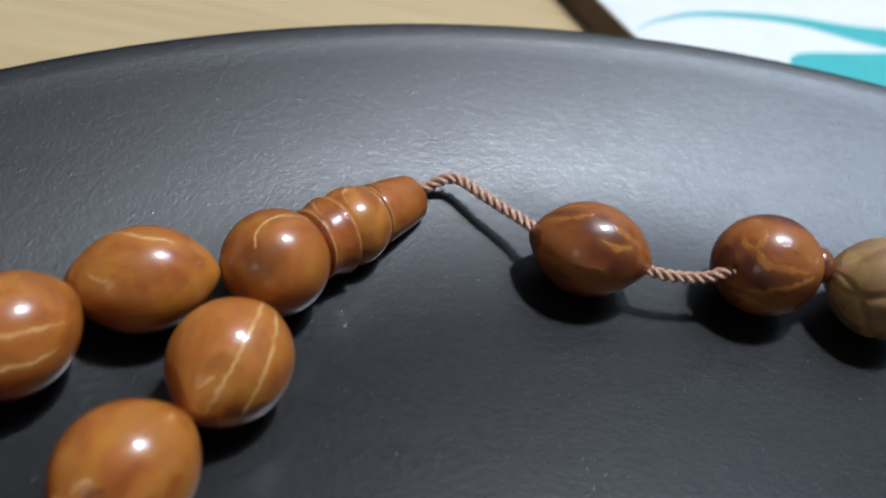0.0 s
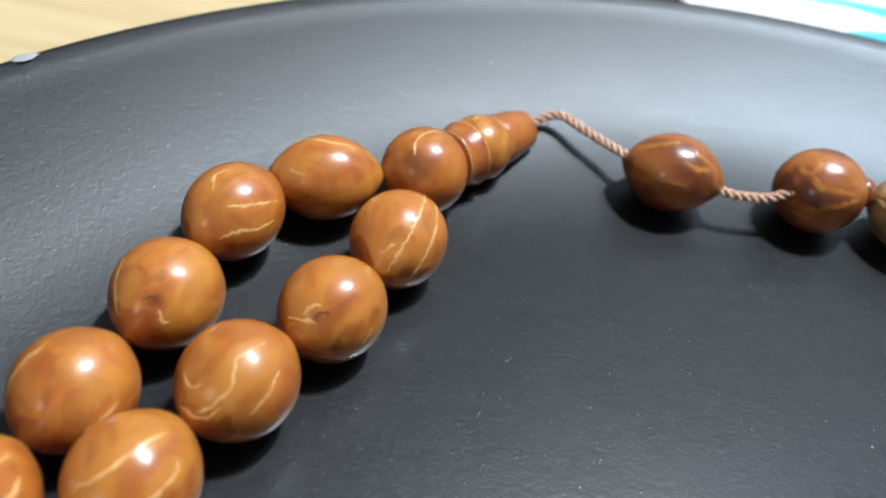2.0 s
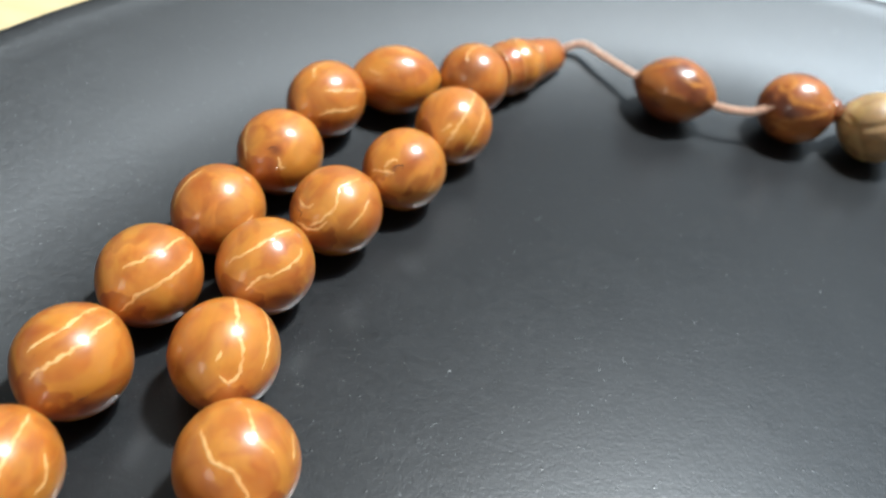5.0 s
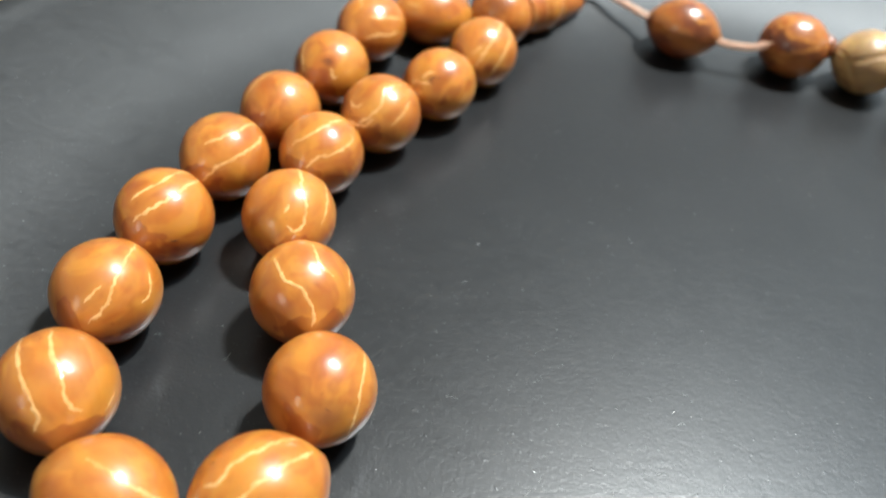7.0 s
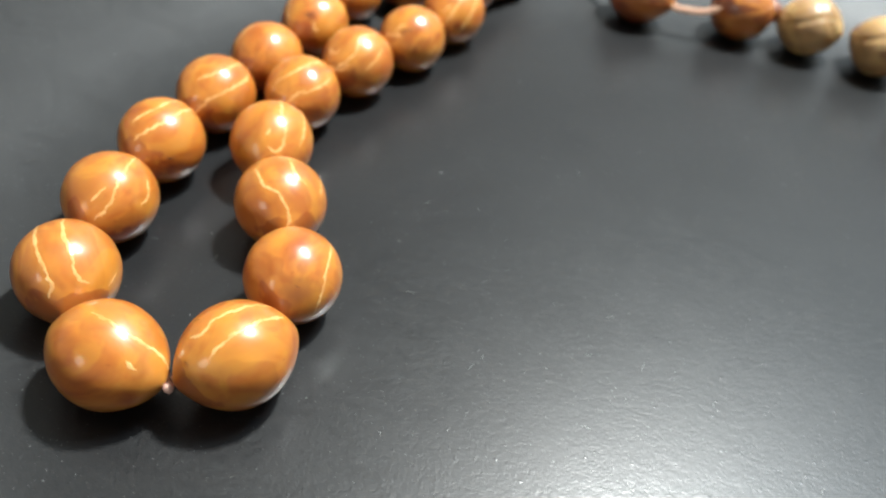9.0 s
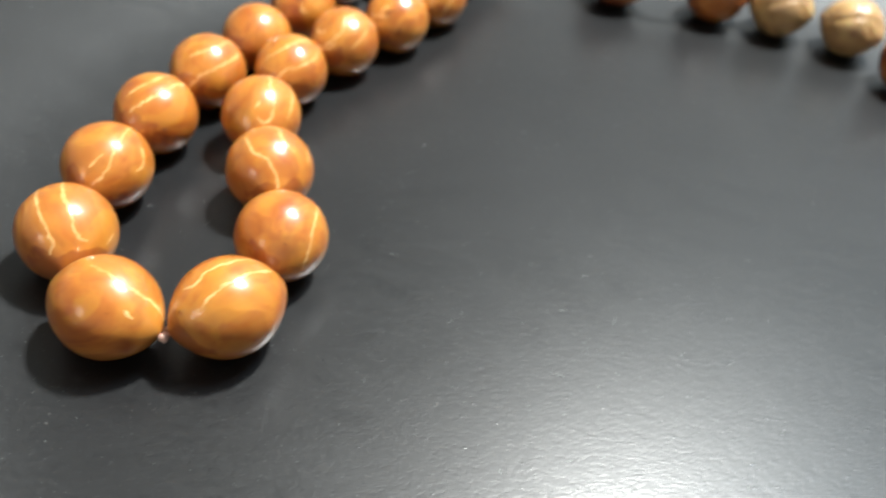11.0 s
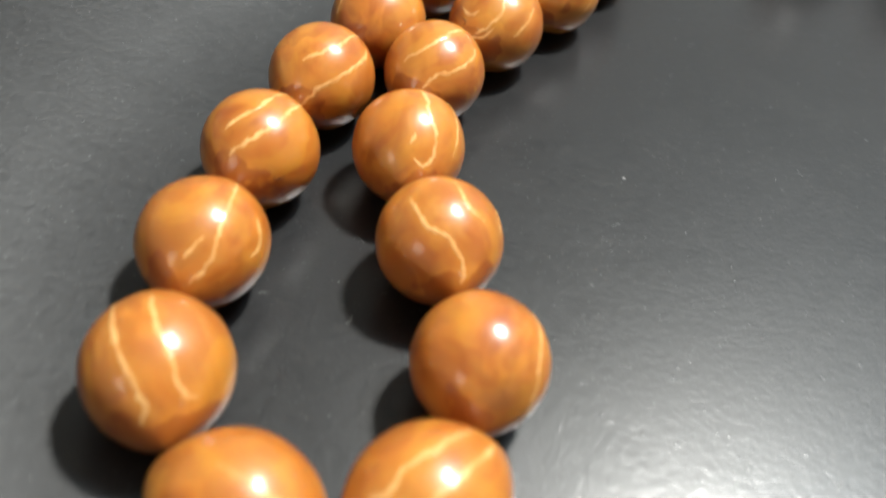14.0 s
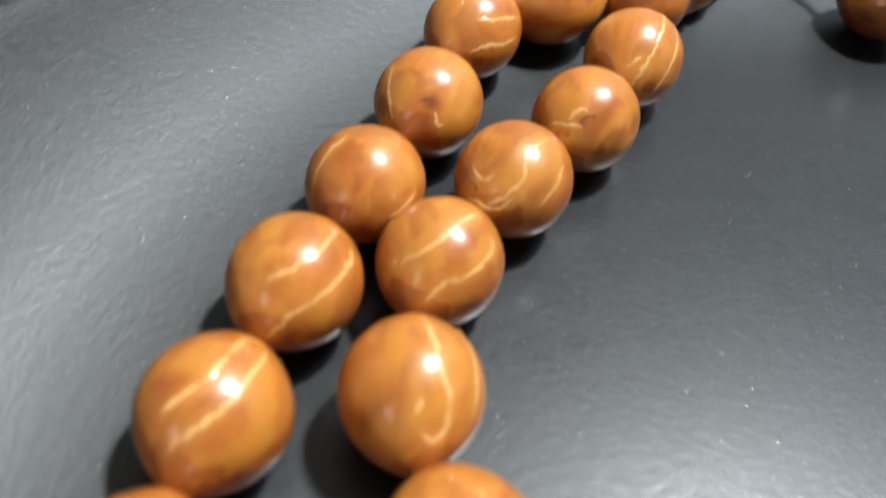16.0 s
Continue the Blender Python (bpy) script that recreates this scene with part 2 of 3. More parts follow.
# ---- unseen room, added to close the space and give bounce and reflections ----
FLOOR_Z, CEIL_Z = TABLE_Z - 75.0, TABLE_Z + 175.0
X0, X1, Y0, Y1 = -170.0, 190.0, -190.0, 125.0
for name, lo, hi, mat in (
        ("floor", (X0, Y0, FLOOR_Z - 10), (X1, Y1, FLOOR_Z), M_FLOOR),
        ("ceiling", (X0, Y0, CEIL_Z), (X1, Y1, CEIL_Z + 10), M_CEIL),
        ("wall_west", (X0 - 12, Y0 - 12, FLOOR_Z - 10), (X0, Y1 + 12, CEIL_Z + 10), M_WALL),
        ("wall_east", (X1, Y0 - 12, FLOOR_Z - 10), (X1 + 12, Y1 + 12, CEIL_Z + 10), M_WALL),
        ("wall_south", (X0, Y0 - 12, FLOOR_Z - 10), (X1, Y0, CEIL_Z + 10), M_WALL),
        ("wall_north", (X0, Y1, FLOOR_Z - 10), (X1, Y1 + 12, CEIL_Z + 10), M_WALL)):
    tagged(part(name, box(bmesh.new(), lo, hi), mat, smooth=False), "unseen plain room surface added around the table", name.split("_")[0], kind="structure")

# ---- table ----
table = tagged(new("wooden_table"), "pale yellow-brown wooden table under the plate", "table")
table.location = Vector((0, 10, TABLE_Z)) * CM
part("tabletop", box(bmesh.new(), (-62, -38, TABLE_Z - 2.6), (62, 62, TABLE_Z), 0.25), M_TABLE, table, smooth=False)
for lx in (-57, 57):
    for ly in (-33, 57):
        part("leg", box(bmesh.new(), (lx - 2.5, ly - 2.5, FLOOR_Z), (lx + 2.5, ly + 2.5, TABLE_Z - 2.6), 0.3), M_TABLE, table, smooth=False)

# ---- plate ----
PLATE_XY, PLATE_R, FLAT_R, BEND, RISE, DOME = (2.67, -0.5), 11.55, 7.35, 2.1, 1.17, 0.14


def dish(x, y):
    """The height of the plate's upper face: faintly domed in the middle, then curving up to the rim."""
    r = math.hypot(x - PLATE_XY[0], y - PLATE_XY[1])
    slope, over = RISE / (PLATE_R - FLAT_R - BEND / 2), r - FLAT_R
    brim = 0.0 if over < 0 else slope * over * over / (2 * BEND) if over < BEND else slope * (over - BEND / 2)
    return brim + DOME * max(0.0, 1 - (r / 7.0) ** 2) ** 2


plate = tagged(new("round_plate"), "round matt black coupe plate with leathery glaze", "plate")
plate.location = Vector((*PLATE_XY, TABLE_Z)) * CM
prof = [(r, dish(PLATE_XY[0] + r, PLATE_XY[1])) for r in [0.01] + [0.25 * k for k in range(1, 46)]]
rx, rz = PLATE_R - 0.11, dish(PLATE_XY[0] + PLATE_R - 0.11, PLATE_XY[1])
prof += [(rx + 0.11 * math.sin(a), rz - 0.1 + 0.11 * math.cos(a)) for a in [math.pi * k / 12 for k in range(-1, 12)]]
prof += [(10.5, 0.4), (9.6, -0.15), (8.4, -0.6), (7.4, -0.9), (6.9, TABLE_Z), (6.3, TABLE_Z), (6.2, -0.9), (0.01, -0.7)]
part("glazed_dish", lathe(bmesh.new(), prof, 160), M_PLATE, plate, at=(*PLATE_XY, 0))
# Flat pale blob: a glare on the glossy rim, put into colour and shape.
glare = bmesh.new()
bmesh.ops.create_uvsphere(glare, u_segments=16, v_segments=8, radius=1.0)
for v in glare.verts:
    v.co = Vector((v.co.x * 0.07, v.co.y * 0.15, v.co.z * 0.012)) * (1 + 0.25 * noise.noise(v.co * 2))
GLARE_A = math.radians(145.5)
part("glaze_chip", glare, M_GLARE, plate, "small pale patch standing in for glare on the glazed rim", at=Matrix.Translation((PLATE_XY[0] + 11.43 * math.cos(GLARE_A), PLATE_XY[1] + 11.43 * math.sin(GLARE_A), 1.15)) @ Matrix.Rotation(GLARE_A, 4, "Z"))

# ---- white box with teal print ----
BOX_AT, BOX_TURN, BOX_TOP = (3.56, 12.74), math.radians(27.0), -1.0
carton = tagged(new("printed_carton"), "flat carton with white lid and teal printed waves", "box")
box_m = Matrix.Translation((*BOX_AT, TABLE_Z)) @ Matrix.Rotation(BOX_TURN, 4, "Z")
carton.matrix_world = in_metres(box_m)
BOX_H = BOX_TOP - TABLE_Z
# The body is coloured dark to give the shadowed band below the lid.
part("carton_body", box(bmesh.new(), (0.02, 0.02, 0), (18.98, 12.98, BOX_H - 0.06), 0.04), M_SIDE_SHADE, carton, "side of the carton, coloured dark brown for its shade", at=box_m, smooth=False)
part("lid", box(bmesh.new(), (0, 0, BOX_H - 0.06), (19, 13, BOX_H), 0.02), M_CARD, carton, "white card lid", at=box_m, smooth=False)


def swoosh(rows, n=12):
    """A printed wave on the lid, through rows of (place along, lower edge, upper edge)."""
    line = spline(rows, n)
    bm, prev = bmesh.new(), None
    for x, lo, hi in line:
        pair = [bm.verts.new((x, lo, BOX_H + 0.004)), bm.verts.new((x, hi, BOX_H + 0.004))]
        if prev:
            bm.faces.new((prev[0], pair[0], pair[1], prev[1]))
        prev = pair
    return part("printed_wave", bm, M_TEAL, carton, "teal wave printed on the lid", at=box_m)


swoosh([(0.15, 3.2, 3.22), (0.8, 3.46, 3.53), (2.0, 3.56, 3.74), (3.8, 3.05, 3.42), (5.5, 1.85, 2.75), (8.0, 1.6, 2.3), (12, 1.8, 2.9), (18.5, 3.2, 4.2)])
swoosh([(2.55, 1.3, 1.45), (2.8, 0.5, 1.85), (3.4, 0.1, 1.98), (5.0, 0.1, 1.78), (8.0, 0.1, 1.7), (12.0, 0.1, 1.1), (17.0, 0.1, 0.3)])

# ---- the string of prayer beads ----
beads = tagged(new("prayer_beads"), "string of polished amber-brown wooden prayer beads on the black plate", "prayer beads")
beads.location = Vector((-3.6, 1.0, 0)) * CM
BEAD_R, BEAD_A = 0.545, 0.625


def unit(az, el):
    az, el = radians(az), radians(el)
    return Vector((math.cos(el) * math.cos(az), math.cos(el) * math.sin(az), math.sin(el)))


def olive(u, v, a, b, tip=0.74):
    """A point of the bead: u from -1 to 1 along its bore (the x axis), v round it."""
    r = b * (1 - min(1.0, abs(u)) ** 2.1) ** tip
    return Vector((a * u, r * math.cos(v), r * math.sin(v)))


def uneven(p, seed):
    """Hand-turned beads are a little out of round."""
    return p * (1 + 0.022 * noise.noise(p * 1.5 + seed) + 0.007 * noise.noise(p * 5.0 + seed))


def onto(d, a, b, tip):
    """Where the way d from the bead's middle leaves its skin."""
    lo, hi = 0.0, 1.2 * max(a, b)
    for _ in range(26):
        m = (lo + hi) / 2
        p = d * m
        inside = abs(p.x) < a and math.hypot(p.y, p.z) < b * (1 - (abs(p.x) / a) ** 2.1) ** tip
        lo, hi = (m, hi) if inside else (lo, m)
    return d * lo


def trace(points, steps=14):
    """A smooth, slightly ragged line of directions through the points of a vein."""
    ds = [unit(*p) for p in points]
    ds = [2 * ds[0] - ds[1]] + ds + [2 * ds[-1] - ds[-2]]
    out = []
    for i in range(1, len(ds) - 2):
        p0, p1, p2, p3 = ds[i - 1:i + 3]
        for k in range(steps):
            t = k / steps
            q = 0.5 * (2 * p1 + (p2 - p0) * t + (2 * p0 - 5 * p1 + 4 * p2 - p3) * t * t + (3 * p1 - p0 - 3 * p2 + p3) * t ** 3)
            out.append(q.normalized())
    out.append(ds[-2].normalized())
    return [(d + 0.036 * Vector(noise.noise_vector(d * 8.0 + Vector((3, 1, 7)))) + 0.013 * Vector(noise.noise_vector(d * 26.0))).normalized() for d in out]


def bead(xy, heading, veins=(), a=BEAD_A, b=BEAD_R, tip=0.74, material=M_WOOD, spots=(), label="", width=0.038, carve=None, vein_material=None, cracks=()):
    """One bead lying on the plate, its bore along the heading; veins and spots are given as directions (azimuth, height) in degrees."""
    turn = Matrix.Rotation(radians(heading), 4, "Z")
    pose_m = Matrix.Translation((xy[0], xy[1], b + dish(*xy))) @ turn
    back = turn.inverted().to_3x3()
    lines = [[back @ d for d in trace(v)] for v in veins]
    splits = [[back @ d for d in trace(v, 6)] for v in cracks]
    marks = [(back @ unit(az, el), size) for az, el, size in spots]
    bm = bmesh.new()
    n, m = 88, 60
    seed = Vector((xy[0] * 3.1, xy[1] * 2.3, 5))
    rings = []
    for j in range(1, m):
        u = -math.cos(math.pi * j / m)
        ring = []
        for i in range(n):
            p = olive(u, 2 * math.pi * i / n, a, b, tip)
            p = uneven(p, seed) * (1 + (carve(p) if carve else 0))
            ring.append(bm.verts.new(p))
        rings.append(ring)
    ends = [bm.verts.new((-a * 0.985, 0, 0)), bm.verts.new((a * 0.985, 0, 0))]
    for r0, r1 in zip(rings, rings[1:]):
        for i in range(n):
            bm.faces.new((r0[i], r1[i], r1[(i + 1) % n], r0[(i + 1) % n]))
    for i in range(n):
        bm.faces.new((ends[0], rings[0][i], rings[0][(i + 1) % n]))
        bm.faces.new((ends[1], rings[-1][(i + 1) % n], rings[-1][i]))
    bmesh.ops.recalc_face_normals(bm, faces=bm.faces[:])
    halo, spot, pole, cap = [bm.verts.layers.float.new(k) for k in ("halo", "spot", "pole", "cap")]
    pts = np.array([d[:] for line in lines for d in line[::3]]) if lines else None
    for v in bm.verts:
        d = v.co.normalized()
        v[pole] = min(1.0, max(0.0, (abs(v.co.x) / a - 0.62) * 2.6 + 0.8 * noise.noise(d * 2.6 + seed)))
        v[cap] = min(1.0, max(0.0, 0.5 + 6.0 * (-v.co.x / a - 0.74 - 0.35 * (v.co.z / b) + 0.5 * noise.noise(d * 1.9 + seed * 1.7) + 0.12 * noise.noise(d * 7.0 + seed))))
        if pts is not None:
            v[halo] = float(np.exp(-((pts - np.array(d[:])) ** 2).sum(1).min() / 0.012))
        for s, size in marks:
            v[spot] = max(v[spot], math.exp(-((d - s).length / size) ** 2 * (1 + 0.8 * noise.noise(d * 7))))
    ob = part("bead", bm, material, beads, label, at=pose_m)
    for line in lines + splits:
        dark = line in splits
        rb, prev = bmesh.new(), None
        for k, d in enumerate(line):
            nxt = line[min(k + 1, len(line) - 1)] - line[max(k - 1, 0)]
            side = d.cross(nxt).normalized()
            taper = min(1.0, 0.35 + 0.65 * min(k, len(line) - 1 - k) / 6)
            w = (0.014 if dark else width) * taper * (0.8 + 0.5 * noise.noise(d * 8 + seed) + 0.45 * noise.noise(d * 27 + seed))
            row = []
            for f, lift in ((-1, 0.001), (0, 0.005), (1, 0.001)):
                q = (d + side * w * f).normalized()
                p = onto(q, a, b, tip)
                p = uneven(p, seed)
                row.append(rb.verts.new(p + q * lift))
            if prev:
                for i in (0, 1):
                    rb.faces.new((prev[i], row[i], row[i + 1], prev[i + 1]))
            prev = row
        if dark:
            part("crack", rb, M_CRACK, ob, "fine dark crack in the wood", at=pose_m)
        else:
            part("vein", rb, vein_material or M_VEIN, ob, "" if vein_material else "pale yellow vein in the wood", at=pose_m)
    return ob


# the strand from the end piece down one side and back up the other
L1, L2, L3, L4, L5 = (-3.25, 5.67), (-3.99, 4.8), (-4.21, 3.57), (-4.52, 2.36), (-4.78, 1.17)
L6, L7, L8, L9 = (-4.96, -0.06), (-4.99, -1.28), (-4.79, -2.52), (-3.87, -3.38)
R8, R7, R6, R5, R4 = (-2.71, -3.0), (-2.58, -1.79), (-3.15, -0.67), (-3.69, 0.43), (-3.73, 1.69)
R3, R2, R1, H = (-3.27, 2.8), (-2.7, 3.86), (-2.28, 5.01), (-2.21, 6.18)


def toward(p, q):
    return math.degrees(math.atan2(q[1] - p[1], q[0] - p[0]))


bead(L1, 22, [[(162, 40), (79, 86), (18, 52)], [(-137, 32), (-119, 33), (-112, 38)]], a=0.665, b=0.472)
bead(L2, toward(L3, L1), [[(-82, 45), (-43, 45), (4, 27)], [(-86, 10), (-70, 18), (-44, 16), (-17, 14)], [(-117, 58), (-165, 71), (133, 81)]], a=0.63, b=0.5)
bead(L3, toward(L4, L2), [[(-76, 31), (-71, 21), (-65, 19)], [(-116, 14), (-144, 36), (-174, 48)]], spots=[(-80, 40, 0.12)], a=0.62, b=0.52, cracks=[[(-95, 40), (-88, 43), (-78, 43)]])
bead(L4, toward(L5, L3), [[(-140, 20), (-155, 49), (171, 68)], [(-55, 12), (-19, 21)]], spots=[(-100, 5, 0.35)], a=0.61, b=0.515)
bead(L5, toward(L6, L4), [[(-104, 49), (-82, 59), (-26, 66), (48, 44)], [(-92, 7), (-74, 27), (-47, 36), (-1, 38), (24, 36)]], a=0.62, b=0.53)
bead(L6, toward(L7, L5), [[(-123, 49), (-113, 71), (-49, 85), (73, 39)], [(-102, 30), (-95, 41), (-69, 54), (-26, 62), (54, 36)]], a=0.625, b=0.535, cracks=[[(-59, 14), (-52, 11), (-47, 12)]])
bead(L7, toward(L8, L6), [[(69, 40), (-35, 55), (-51, 40), (-60, 29), (-76, 15)], [(-62, 51), (-82, 34)], [(15, 35), (-3, 21), (-20, 17)]], a=0.63, b=0.535)
bead(L8, toward(L9, L7), [[(151, 40), (-124, 64), (-87, 49), (-72, 32), (-75, 18)], [(115, 53), (-9, 83), (-35, 63), (-42, 45), (-40, 31), (-31, 25)], [(7, 11), (-11, 7)]], a=0.635, b=0.545)
bead(L9, toward(L8, R8), [[(157, 79), (-4, 78), (-8, 54), (0, 23), (2, -8)], [(-35, 38), (-29, 26)]], a=0.67, b=0.537, cracks=[[(180, 29), (172, 34)]])
bead(R8, toward(L9, R7), [[(-146, 41), (-138, 55), (-163, 71), (95, 76), (66, 34)], [(-100, 39), (-96, 55), (-56, 72), (35, 52), (48, 29)]], a=0.66, b=0.545, cracks=[[(-174, 45), (-175, 51)], [(-129, 26), (-119, 27)]])
bead(R7, toward(R8, R6), [[(46, 35), (-7, 40), (-32, 21), (-47, -8)]], spots=[(-64, 26, 0.33)], a=0.62, b=0.54, cracks=[[(-67, 37), (-61, 34)]])
bead(R6, toward(R7, R5), [[(-171, 59), (-109, 57), (-70, 49), (-58, 25), (-63, 12)], [(87, 65), (3, 73), (-12, 50)], [(29, 31), (3, 26)]], a=0.63, b=0.545)
bead(R5, toward(R6, R4), [[(97, 46), (-18, 72), (-40, 50), (-50, 34), (-63, 24), (-75, 31)], [(-79, 44), (-72, 54)], [(62, 34), (18, 39), (-27, 22)]], a=0.635, b=0.535)
bead(R4, toward(R5, R3), [[(-126, 34), (-111, 54), (-65, 75), (41, 58)], [(-91, 17), (-78, 32), (-48, 37), (-12, 41), (3, 43)]], a=0.62, b=0.525, cracks=[[(-114, 10), (-106, 7)]])
bead(R3, toward(R4, R2), [[(-144, 32), (-124, 33), (-116, 41)], [(-108, 17), (-96, 27), (-79, 47), (-73, 70), (21, 64)], [(-129, 11), (-101, 14), (-88, 28)], [(-62, 18), (-41, 31), (-14, 43)]], spots=[(-150, 20, 0.18)], a=0.62, b=0.525, cracks=[[(-135, 24), (-125, 23), (-126, 13)]])
bead(R2, toward(R3, R1), [[(-115, 33), (-109, 45), (-97, 48)], [(44, 47), (51, 39)], [(-131, 19), (-110, 28), (-96, 30)], [(-45, 0), (-30, 14)]], spots=[(-98, 34, 0.1)], a=0.61, b=0.515, cracks=[[(-101, 35), (-95, 42), (-85, 43), (-86, 37)]])
bead(R1, toward(R2, H) , [[(72, 32), (40, 62), (-61, 53), (-79, 32), (-92, 6)], [(74, 22), (36, 42), (2, 46), (-33, 34), (-54, 13), (-66, -6)], [(-102, 24), (-87, 37)]], a=0.62, b=0.515)

# figured and carved beads of the tail
T1, T2, T3, T4, T5 = (0.78, 7.24), (2.65, 7.45), (3.87, 7.4), (5.15, 7.18), (6.1, 6.25)


def petals(p):
    """Carved grooves that fan out from the bore."""
    a = math.atan2(p.z, p.y)
    fan = abs(math.sin(2.5 * a + 2.6 * p.x))
    cross = abs(math.sin(1.5 * a - 4.0 * p.x + 0.6))
    cut = max(math.exp(-(fan / 0.2) ** 2), 0.8 * math.exp(-(cross / 0.16) ** 2))
    return -0.055 * cut * max(0.0, 1 - (abs(p.x) / 0.58) ** 3)


bead(T1, toward(T1, T2) - 14, [[(160, 14), (159, 37), (149, 70)], [(171, 1), (-171, 48), (-148, 80)], [(-47, 70), (-30, 45), (-9, 11)], [(-85, 52), (-62, 44), (-37, 38)], [(-156, 0), (-117, 15), (-79, 20)]], a=0.65, b=0.487, tip=0.74, material=M_FIGURED, label="dark figured wooden bead", width=0.075, vein_material=M_FLAME)
bead(T2, toward(T2, T3) + 8, [[(169, 47), (155, 54), (-179, 65), (-146, 60), (-140, 46), (-152, 40), (-173, 44)], [(-138, 46), (-119, 37), (-90, 38), (-56, 34)], [(-143, -2), (-116, 2), (-78, 20), (-46, 26)], [(-132, -10), (-106, -8), (-74, 7)], [(-104, 62), (-72, 58), (-42, 41)]], a=0.57, b=0.53, tip=0.53, material=M_FIGURED, label="swirling dark brown wooden bead", width=0.075, vein_material=M_FLAME)
bead(T3, toward(T3, T4), [], a=0.6, b=0.53, material=M_PALE, label="pale carved wooden bead", carve=petals)
bead(T4, toward(T3, T5), [], a=0.6, b=0.53, material=M_PALE, label="pale carved wooden bead", carve=petals, spots=[(-100, 10, 0.15)])
bead(T5, toward(T4, T5), [], a=0.6, b=0.53, material=M_FIGURED, label="dark figured wooden bead")

nub_m = Matrix.Translation((T2[0] + 0.56, T2[1] + 0.08, 0.62)) @ Matrix.Rotation(radians(12), 4, "Z")
part("bore_collar", lathe(bmesh.new(), [(-0.12, 0.2), (-0.02, 0.2), (0.05, 0.175), (0.09, 0.13), (0.1, 0.06)], 32, True), M_FIGURED, beads, "small turned collar at the bore", at=nub_m)

# ---- turned end piece: ball, collar, small ball and cone ----
TIP = Vector((-1.12, 7.76, 0.37))
base = Vector((*H, 0.505 + dish(*H)))
axis = TIP - base
end_m = Matrix.Translation(base) @ axis.to_track_quat("X", "Z").to_matrix().to_4x4()
reach = axis.length
end_piece = part("end_piece", lathe(bmesh.new(), [(0.505 * -math.cos(math.pi * k / 40), max(0.003, 0.505 * math.sin(math.pi * k / 40))) for k in range(41)], 72, True), M_WOOD, beads, "turned wooden end piece with ball base", at=end_m)


stain, stain_at = end_piece.data.attributes.new("spot", "FLOAT", "POINT"), end_m.to_3x3().inverted() @ unit(-98, 40)
for v, mark in zip(end_piece.data.vertices, stain.data):
    d = v.co.normalized()
    mark.value = 0.85 / (1 + math.exp(14 * ((d - stain_at).length - 0.36 - 0.22 * noise.noise(d * 3.1) - 0.08 * noise.noise(d * 9.0))))


def turned(name, profile, label="", material=M_WOOD):
    fine = []
    for (x0, r0), (x1, r1) in zip(profile, profile[1:]):
        fine += [(x0 + (x1 - x0) * k / 4, r0 + (r1 - r0) * k / 4) for k in range(4)]
    return part(name, lathe(bmesh.new(), fine + [profile[-1]], 64, True), material, end_piece, label, at=end_m)


def arc(x0, x1, r0, bulge, n=14):
    return [(x0 + (x1 - x0) * k / n, r0 + bulge * math.sin(math.pi * k / n) ** 0.8) for k in range(n + 1)]


turned("collar", [(0.31, 0.24), (0.4, 0.27), (0.42, 0.335), (0.45, 0.36), (0.53, 0.355), (0.63, 0.375), (0.7, 0.4), (0.735, 0.39), (0.75, 0.35), (0.755, 0.27)], "reddish turned collar", M_DEEP)
turned("small_ball", [(0.69, 0.24), (0.75, 0.29), (0.765, 0.33)] + arc(0.78, 1.21, 0.34, 0.065) + [(1.235, 0.3), (1.24, 0.25)])
turned("cone", [(1.17, 0.2), (1.23, 0.25), (1.25, 0.3), (1.29, 0.325), (1.37, 0.325), (1.6, 0.3), (reach - 0.14, 0.275), (reach - 0.06, 0.26), (reach - 0.01, 0.22), (reach, 0.15), (reach - 0.04, 0.06)], "reddish turned cone at the cord", M_DEEP)


def turned_vein(rows):
    """A vein on the turned end piece through rows of (place along, radius, angle)."""
    rb, prev = bmesh.new(), None
    for x, r, a in spline(rows, 9):
        w = 0.022 * (0.8 + 0.7 * noise.noise(Vector((x * 9, a * 4, 2))))
        a += 0.05 * noise.noise(Vector((x * 12, 0, 1)))
        row = [rb.verts.new((x + (0.3 * w if k else 0), (r + lift) * math.cos(a + k * w / r), (r + lift) * math.sin(a + k * w / r))) for k, lift in ((-1, 0.002), (0, 0.007), (1, 0.002))]
        if prev:
            for i in (0, 1):
                rb.faces.new((prev[i], row[i], row[i + 1], prev[i + 1]))
        prev = row
    part("vein", rb, M_VEIN, end_piece, "pale yellow vein in the wood", at=end_m)


turned_vein([(1.29, 0.328, 1.9), (1.33, 0.328, 1.3), (1.35, 0.328, 0.7), (1.31, 0.328, 0.1)])
turned_vein([(1.35, 0.328, 1.1), (1.55, 0.309, 0.95), (1.7, 0.288, 1.0), (reach - 0.12, 0.272, 0.8)])
turned_vein([(0.81, 0.37, 1.7), (0.89, 0.391, 1.3), (0.97, 0.404, 1.2), (1.03, 0.404, 0.8), (0.97, 0.404, 0.45), (1.03, 0.404, 0.1)])
turned_vein([(1.01, 0.406, 1.4), (1.09, 0.396, 1.25), (1.17, 0.37, 1.3)])
turned_vein([(0.45, 0.362, 1.9), (0.51, 0.36, 1.4), (0.59, 0.368, 1.0), (0.67, 0.392, 0.5), (0.69, 0.4, -0.1)])
turned_vein([(-0.34, 0.374, 1.75), (-0.25, 0.439, 1.5), (-0.05, 0.503, 1.45), (0.15, 0.482, 1.6), (0.3, 0.406, 1.7)])

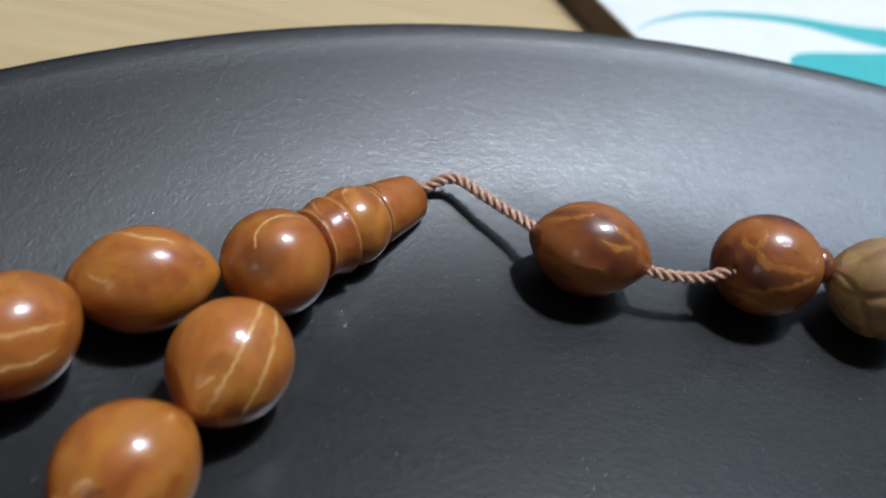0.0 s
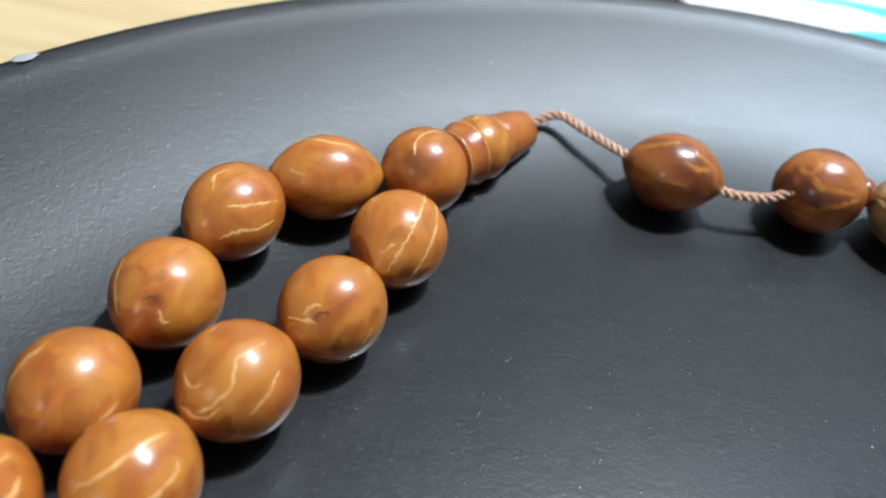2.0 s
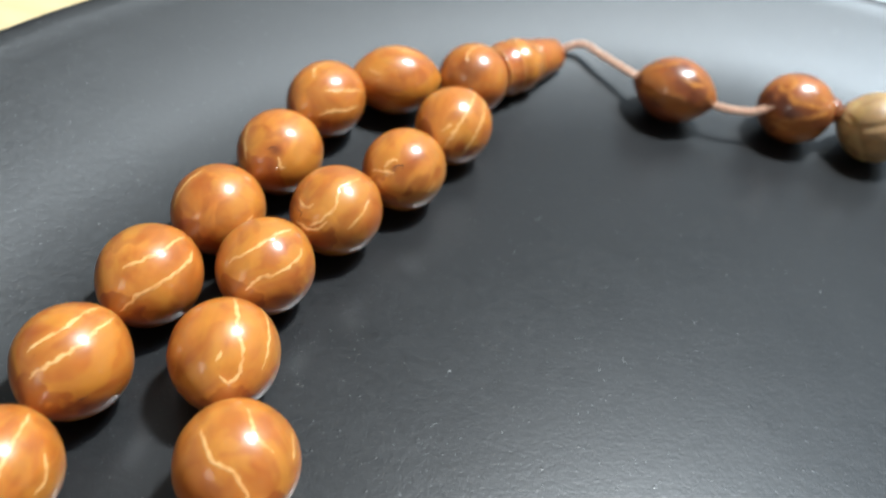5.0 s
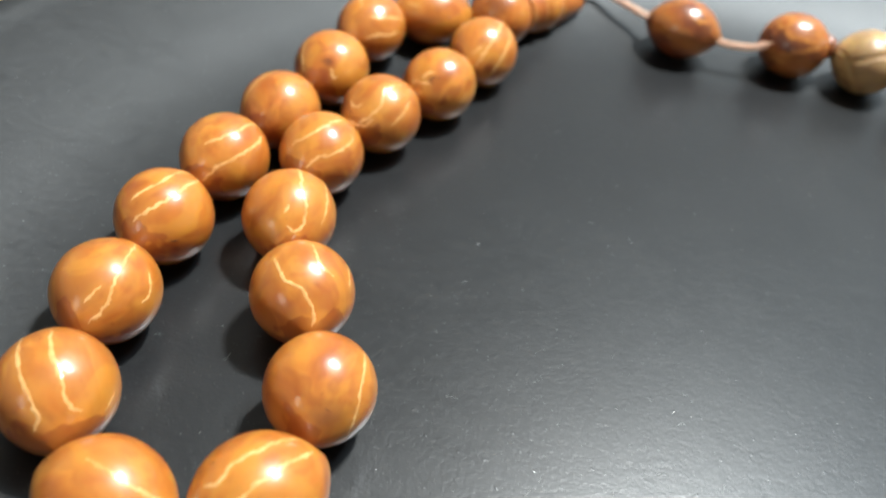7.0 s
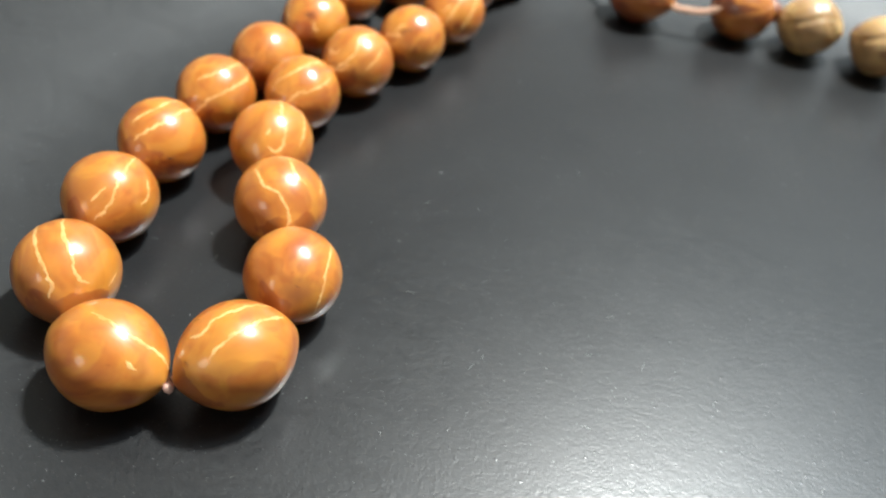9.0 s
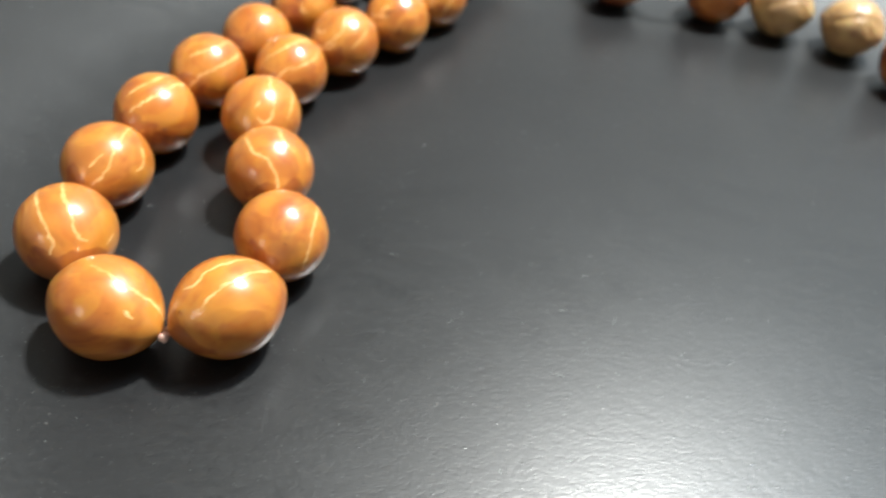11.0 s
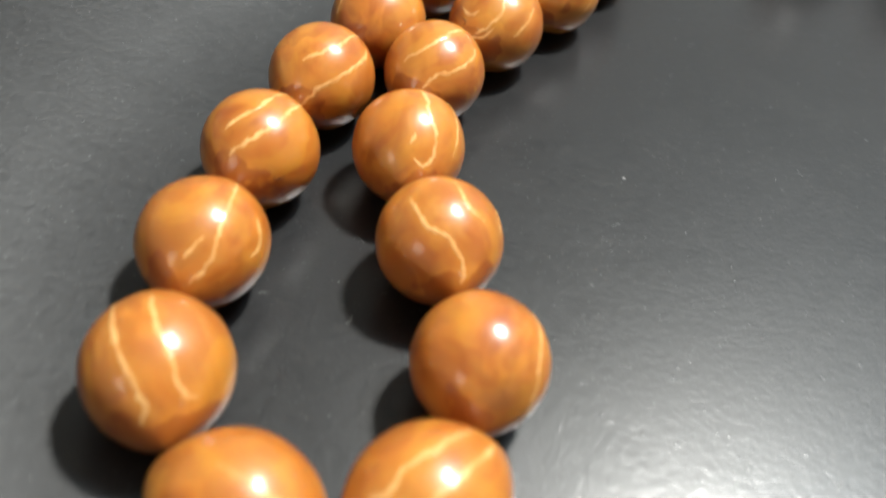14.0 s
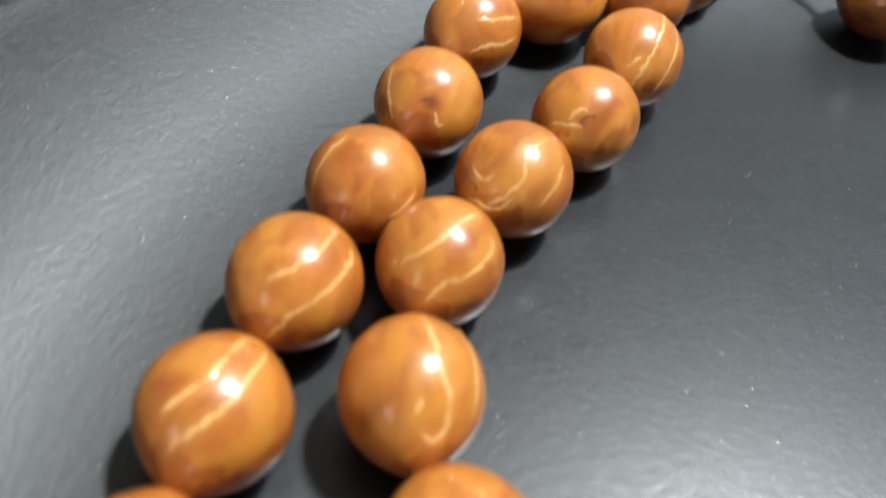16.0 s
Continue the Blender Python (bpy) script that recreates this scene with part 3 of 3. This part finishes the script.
for x, r in ((0.44, 0.353), (0.72, 0.396), (1.215, 0.336), (1.275, 0.32)):
    ring = [(x + 0.011 * math.cos(math.pi * k / 5), r + 0.009 * math.sin(math.pi * k / 5)) for k in range(11)]
    part("worn_edge", lathe(bmesh.new(), ring, 64, True), M_EDGE, end_piece, "pale worn edge of the turning", at=end_m)


# ---- cord ----
def cord(points, thick=0.06, pitch=0.31, strands=3, n=30):
    """A twisted cord: pale strands that wind round a core, dark as painted shade in the gaps, as one mesh."""
    line = spline(points, n)
    bm, sides = bmesh.new(), 8
    for s in range(strands + 1):
        wind, fat = (0.0, 0.58) if s == strands else (0.66, 0.46)
        prev, run = None, 0.0
        for k, c in enumerate(line):
            t = (line[min(k + 1, len(line) - 1)] - line[max(k - 1, 0)]).normalized()
            run += (c - line[max(k - 1, 0)]).length
            e1 = t.cross(Vector((0.13, 0.2, 1))).normalized()
            e2 = t.cross(e1)
            ph = 2 * math.pi * (run / pitch + s / strands)
            mid = c + thick * wind * (e1 * math.cos(ph) + e2 * math.sin(ph))
            ring = [bm.verts.new(mid + thick * fat * (e1 * math.cos(2 * math.pi * i / sides) + e2 * math.sin(2 * math.pi * i / sides))) for i in range(sides)]
            if prev:
                for i in range(sides):
                    bm.faces.new((prev[i], prev[(i + 1) % sides], ring[(i + 1) % sides], ring[i])).material_index = s // strands
            prev = ring
    bmesh.ops.recalc_face_normals(bm, faces=bm.faces[:])
    ob = part("cord", bm, M_CORD, beads, "twisted cord of pale thread, its core dark to shade the gaps")
    ob.data.materials.append(M_CORD_GAP)
    return ob


cord([TIP - axis.normalized() * 0.1, (-0.98, 7.92, 0.42), (-0.7, 8.02, 0.52), (-0.34, 7.82, 0.5), (0.0, 7.62, 0.48), (0.25, 7.42, 0.5)])
cord([(1.3, 7.12, 0.5), (1.6, 7.08, 0.5), (1.95, 7.12, 0.52), (2.2, 7.18, 0.62), (2.27, 7.14, 0.66)])
cord([(L9[0] + 0.5, L9[1] + 0.1, 0.5), (-3.2, -3.42, 0.47), (R8[0] - 0.4, R8[1] - 0.3, 0.5)], 0.035, 0.16, 3, 12)

cord([(R8[0] + 0.3, R8[1] + 0.4, 0.52), ((R8[0] + R7[0]) / 2 + 0.1, (R8[1] + R7[1]) / 2 + 0.02, 0.55), (R7[0], R7[1] - 0.35, 0.54)], 0.035, 0.16, 3, 12)

knot = bmesh.new()
bmesh.ops.create_uvsphere(knot, u_segments=16, v_segments=10, radius=0.055)
for v in knot.verts:
    v.co *= 1 + 0.25 * noise.noise(v.co * 30)
part("thread_knot", knot, M_KNOT, beads, "tiny pale thread knot between two beads", at=(-3.19, -3.5, 0.45))

# ---- lint on the plate; many random flecks also paint in the glaze's glints ----
lint, rng = bmesh.new(), random.Random(4)
spots = [(2.79, 3.96, 0.022), (1.12, 2.85, 0.018), (-1.56, 1.28, 0.022)]
while len(spots) < 480:
    x, y = rng.uniform(-8, 9), rng.uniform(-6, 11)
    if math.hypot(x - PLATE_XY[0], y - PLATE_XY[1]) < 10.8:
        spots.append((x, y, 0.003 + 0.009 * rng.random() ** 3))
for x, y, size in spots:
    a, stretch = rng.uniform(0, 3.14), rng.uniform(0.25, 0.7)
    ring = [lint.verts.new((x + size * (math.cos(t) * math.cos(a) - stretch * math.sin(t) * math.sin(a)), y + size * (math.cos(t) * math.sin(a) + stretch * math.sin(t) * math.cos(a)), dish(x, y) + 0.004)) for t in [math.pi * k / 3 for k in range(6)]]
    top = lint.verts.new((x, y, dish(x, y) + 0.014))
    for i in range(6):
        lint.faces.new((ring[i], ring[(i + 1) % 6], top))
for _ in range(46):
    x, y, a, size = rng.uniform(-5, 5), rng.uniform(-5, 5), rng.uniform(0, 6.28), rng.uniform(0.04, 0.13)
    prev = None
    for k in range(6):
        pair = [lint.verts.new((x - w * math.sin(a), y + w * math.cos(a), dish(x, y) + 0.006)) for w in (-0.0022, 0.0022)]
        if prev:
            lint.faces.new((prev[0], pair[0], pair[1], prev[1]))
        prev, a = pair, a + rng.uniform(-0.5, 0.5)
        x, y = x + size / 5 * math.cos(a), y + size / 5 * math.sin(a)
tagged(part("lint", lint, M_LINT), "tiny pale specks and fibres of lint on the plate, some standing in for glints", "lint", kind="stuff")
